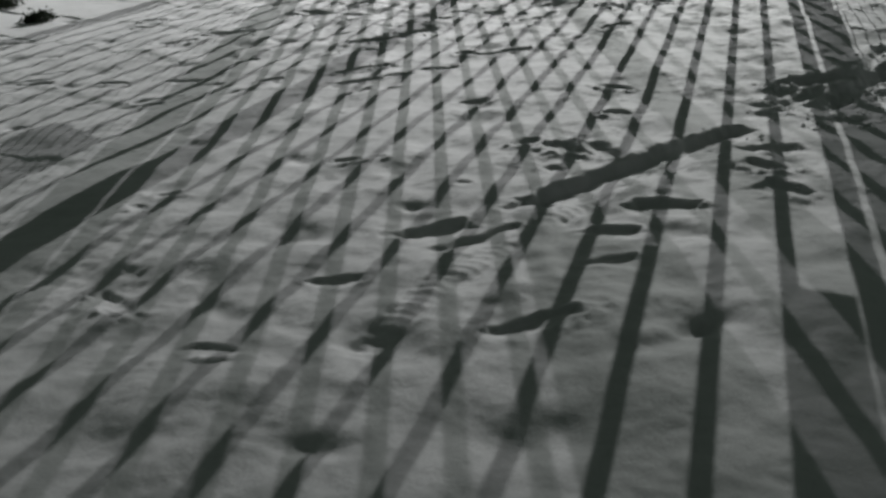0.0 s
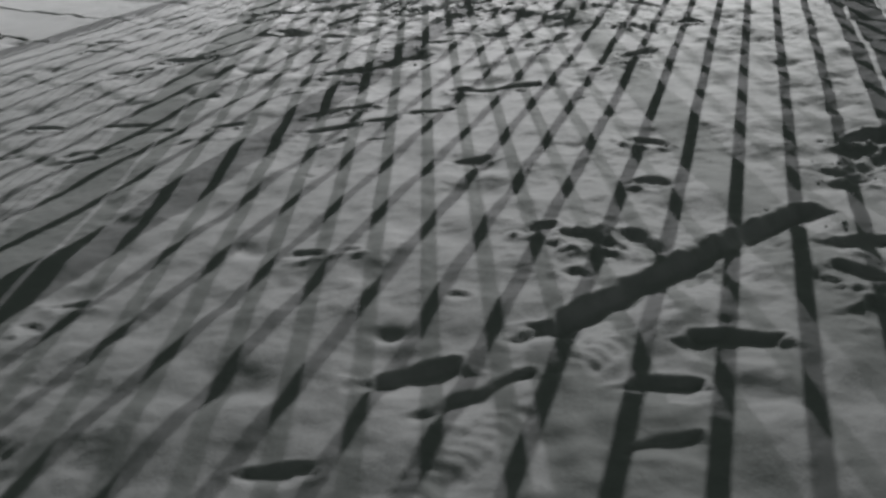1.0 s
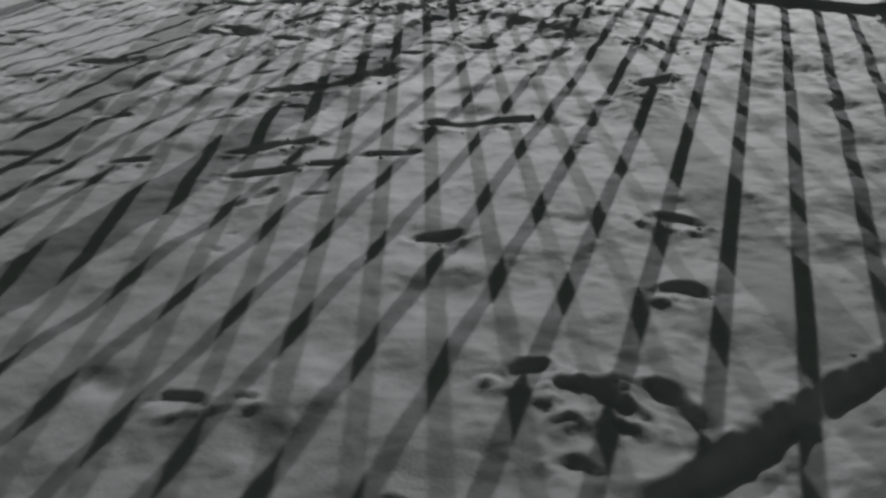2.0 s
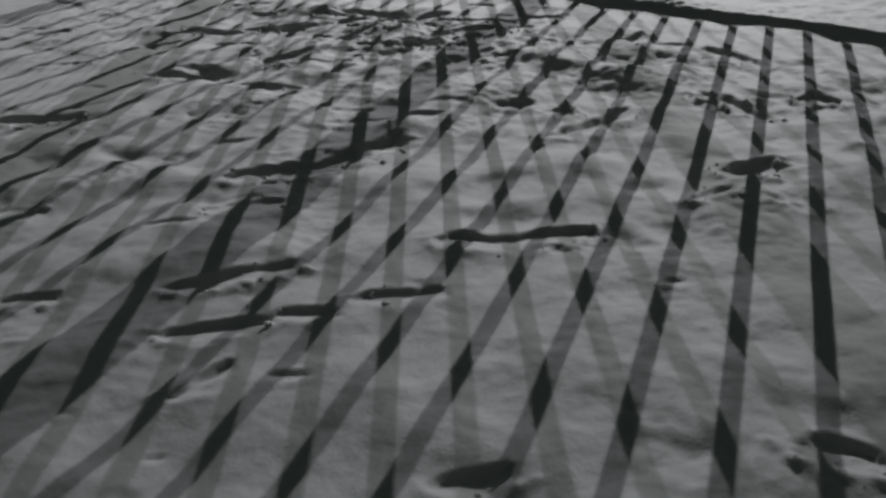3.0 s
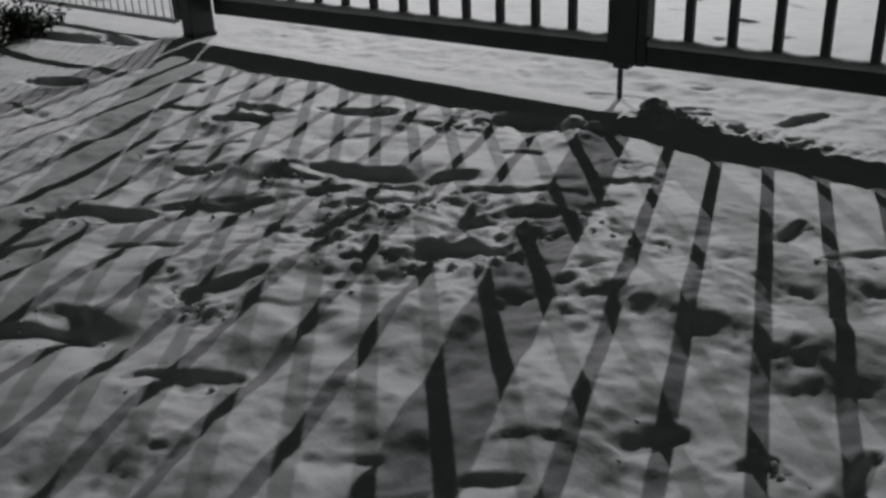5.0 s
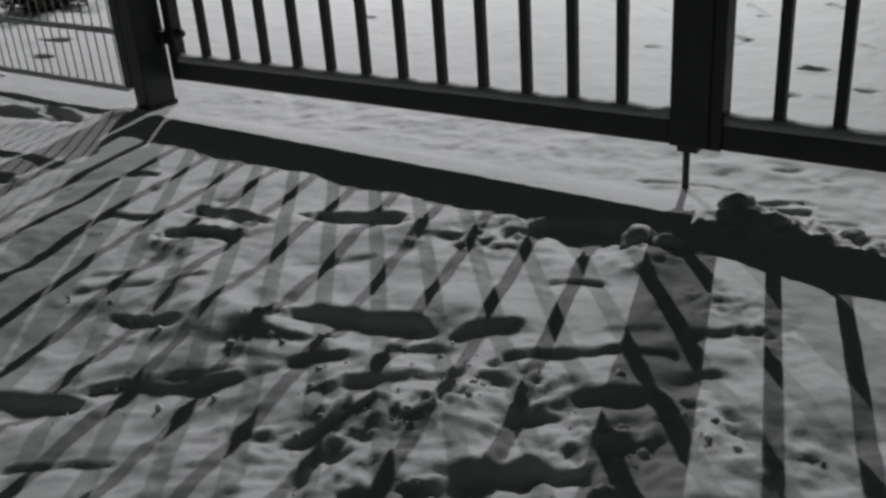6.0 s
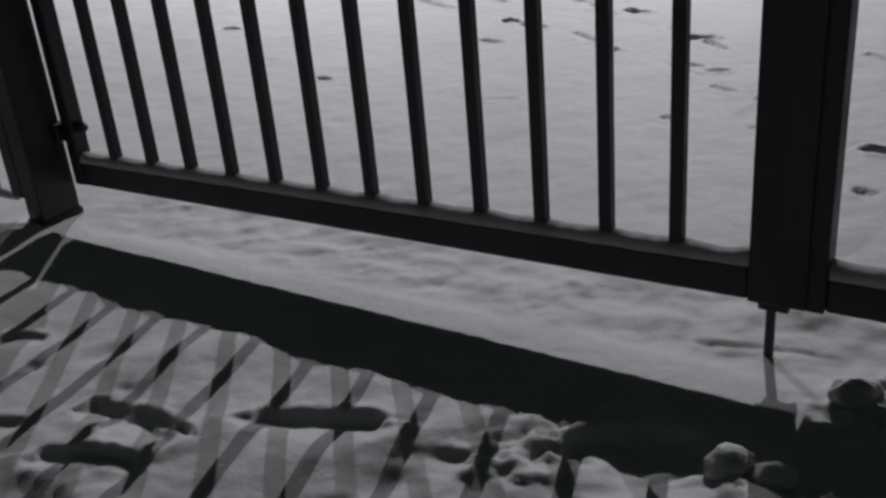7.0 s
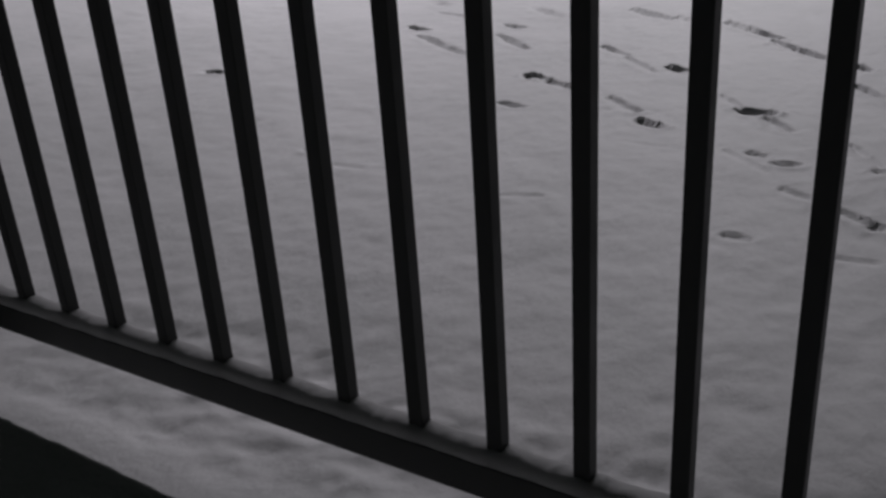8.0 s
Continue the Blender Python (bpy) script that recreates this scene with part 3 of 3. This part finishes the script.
gate_post(OUT, 1).matrix_basis = swung(Matrix.Translation((OUT, 0, 0)))


# ---- twin-wire mesh fence ----
def mesh_fence(x0, x1, y, label):
    fence = thing("mesh_fence", (0, 0, 0), label, "fence", "mesh fence panels")
    n = int(round((x1 - x0) / 0.05))
    wire = mesh_of("upright_wire", rodded((0, 0, 0.05), (0, 0, 2.03), 0.0028, 6), WIRE)
    for i in range(n + 1):
        ob = new("upright_wire", wire)
        ob.parent, ob.location = fence, (x0 + i * (x1 - x0) / n, y, 0)
    for k in range(11):
        z = 0.05 + 0.197 * k
        for o in (-0.006, 0.006):
            part("cross_wire", rodded((x0, y + o, z), (x1, y + o, z), 0.004, 8), WIRE, fence)
    return fence


FENCE_Y = -0.092
mesh_fence(-4.33, -1.83, FENCE_Y, "grey galvanised twin-wire mesh fence panel with snow on its wires")
mesh_fence(-6.9, -4.40, FENCE_Y, "grey galvanised twin-wire mesh fence panel, further along")
mesh_fence(OUT + 0.14, OUT + 2.64, FENCE_Y, "grey galvanised twin-wire mesh fence panel").matrix_basis = swung()


def fence_post(x):
    post = thing("fence_post", (x, FENCE_Y, 0), "slim grey steel fence post", "fence post", "fence posts")
    part("shaft", boxed(-0.02, 0.02, 0.012, 0.072, -0.05, 2.08, bevel=0.003), WIRE, post)
    part("cap", boxed(-0.022, 0.022, 0.010, 0.074, 2.081, 2.09, bevel=0.002), PAINT, post)
    return post


fence_post(-4.365)
fence_post(OUT + 2.67).matrix_basis = swung(Matrix.Translation((OUT + 2.67, FENCE_Y, 0)))


# ---- snow lying on rails and wires ----
def snow_cap(x0, x1, y, half, z_of, height_of, name, label, steps=400):
    """A ridge of snow with a rounded back."""
    bm = bmesh.new()
    rings = []
    for i in range(steps + 1):
        x = x0 + (x1 - x0) * i / steps
        h = height_of(x)
        w = half * (0.93 + 0.1 * noise.noise((x * 22, 3.1, y)))
        ring = [bm.verts.new((x, y + w * math.cos(a), z_of(x) - 0.0005 + h * math.sin(a) ** 0.5 * (1 + 0.1 * noise.noise((x * 60, a * 2, 0))))) for a in (math.pi * j / 8 for j in range(9))]
        rings.append(ring)
    for r, q in zip(rings, rings[1:]):
        for a, b, c, d in zip(r, r[1:], q[1:], q):
            bm.faces.new((a, b, c, d))
        bm.faces.new((r[0], q[0], q[-1], r[-1]))
    bm.faces.new(rings[0])
    bm.faces.new(list(reversed(rings[-1])))
    bmesh.ops.recalc_face_normals(bm, faces=bm.faces)
    return tagged(new(name, mesh_of(name, bm, THIN_SNOW, True)), label, "snow", kind="stuff")


def sag(side, first, pitch):
    def height(x):
        k = ((x - CENTRE) * side - first) / pitch
        f = abs(k - round(k)) * 2
        return 0.020 + 0.008 * (1 - f) ** 2 + 0.002 * noise.noise((x * 17, 0.5, 0)) + 0.0015 * noise.noise((x * 70, 1.5, 0))
    return height


for side, reach, rhythm in ((-1, 1.812, (0.205, PITCH)), (1, 1.72, (0.183, 0.131))):
    a, b = sorted((CENTRE + side * (0.072 if side < 0 else 0.062), CENTRE + side * reach))
    ridge = snow_cap(a, b, 0, RAIL_D / 2 + 0.001, lambda x: rail_z(x) + RAIL_H, sag(side, *rhythm), "snow_ridge", "low ridge of snow lying on the bottom rail")
    if side > 0:
        ridge.matrix_basis = swung()
for z in (0.05, 0.247):
    snow_cap(-4.33, -1.80, FENCE_Y, 0.014, lambda x: z - 0.004, lambda x: 0.017 + 0.004 * noise.noise((x * 20, z, 0)), "snow_ridge", "thin ridge of snow on a cross wire", 250)


# ---- clods of snow ----
def snow_clod(x, y, r, seed, stretch):
    bm = bmesh.new()
    bmesh.ops.create_icosphere(bm, subdivisions=5, radius=r)
    for v in bm.verts:
        d = v.co.normalized()
        v.co *= 1 + 0.22 * noise.noise(d * 1.3 + Vector((seed, 0, 0))) + 0.05 * noise.noise(d * 3.5 + Vector((0, seed, 0))) + 0.02 * noise.noise(d * 10 + Vector((0, 0, seed)))
        v.co.x *= stretch
        v.co.z *= 0.8
    ob = new("snow_clod", mesh_of("snow_clod", bm, SNOW, True))
    ob.location = (x, y, ground_at(x, y) + r * 0.12)
    ob.rotation_euler = (0, 0, 0.5)
    return tagged(ob, "rounded clod of snow lying on the trodden snow", "snow clod", "clods of snow")


for i, (x, y, r, stretch) in enumerate(((0.345, -0.11, 0.038, 1.2), (0.215, -0.365, 0.036, 1.05), (0.275, -0.37, 0.026, 1.3), (0.44, -0.19, 0.024, 1.5), (0.60, -0.14, 0.02, 1.4))):
    snow_clod(x, y, r, i * 3.7, stretch)


# ---- crumbs kicked up along the furrows ----
def snow_crumbs(count):
    rnd = random.Random(11)
    spots = np.argwhere((RIM > 0.0016) & (X > -1.6) & (X < 3.4) & (Y < -0.85) & (Y > -3.0))
    bm = bmesh.new()
    for _ in range(count):
        j, i = spots[rnd.randrange(len(spots))]
        x, y = GX[i] + rnd.gauss(0, 0.012), GY[j] + rnd.gauss(0, 0.012)
        r = 0.0025 + 0.008 * rnd.random() ** 3
        made = bmesh.ops.create_icosphere(bm, subdivisions=1, radius=r, matrix=Matrix.Translation((x, y, ground_at(x, y) - r * 0.1)))["verts"]
        for v in made:
            v.co += Vector([rnd.uniform(-0.28, 0.28) * r for _ in range(3)])
    return tagged(new("snow_crumbs", mesh_of("snow_crumbs", bm, SNOW, True)), "small crumbs of snow scattered beside the furrows", "snow", kind="stuff")


snow_crumbs(600)


# ---- low evergreen shrubs by the fence ----
def shrub(x, y, wide, high, seed, label):
    rnd = random.Random(seed)
    base = thing("shrub", (x, y, ground_at(x, y) - 0.01), label, "shrub", "low shrubs")
    stems, leaves = bmesh.new(), bmesh.new()
    for _ in range(int(26 + 60 * max(0, wide - 0.4) / 0.35)):
        a, lean = rnd.uniform(0, 6.283), rnd.uniform(0.15, 1.0)
        tip = Vector((math.cos(a) * wide * lean * 0.5, math.sin(a) * wide * lean * 0.5, high * (1.1 - 0.5 * lean) * rnd.uniform(0.6, 1)))
        rod(stems, (tip.x * 0.08, tip.y * 0.08, 0), tip, 0.004, 5, 0.0012)
        for _ in range(32):
            p = tip * rnd.uniform(0.3, 1.05) + Vector([rnd.gauss(0, 0.018) for _ in range(3)])
            p.z = max(p.z, 0.005)
            turn = Euler((rnd.uniform(-1, 1), rnd.uniform(-1, 1), rnd.uniform(0, 6.28))).to_matrix()
            l, w = rnd.uniform(0.018, 0.034), rnd.uniform(0.006, 0.011)
            vs = [leaves.verts.new(p + turn @ Vector(c)) for c in ((0, 0, 0), (w, l * 0.45, 0.003), (0, l, -0.004), (-w, l * 0.45, 0.003))]
            leaves.faces.new(vs)
    part("stems", stems, BARK, base)
    part("foliage", leaves, LEAF, base)["kind"] = "stuff"


shrub(-2.42, -0.40, 0.34, 0.17, 3, "low dark evergreen shrub poking out of snow")
shrub(-2.25, -0.72, 0.30, 0.13, 5, "low dark evergreen shrub half buried in snow")
shrub(-3.75, 0.95, 0.75, 0.2, 9, "low dark evergreen shrub behind the mesh fence")
shrub(-1.62, -2.62, 0.22, 0.05, 13, "low dark evergreen shrub buried in snow, only twigs showing")
shrub(-2.48, -2.38, 0.3, 0.08, 17, "low dark evergreen shrub half buried in snow")
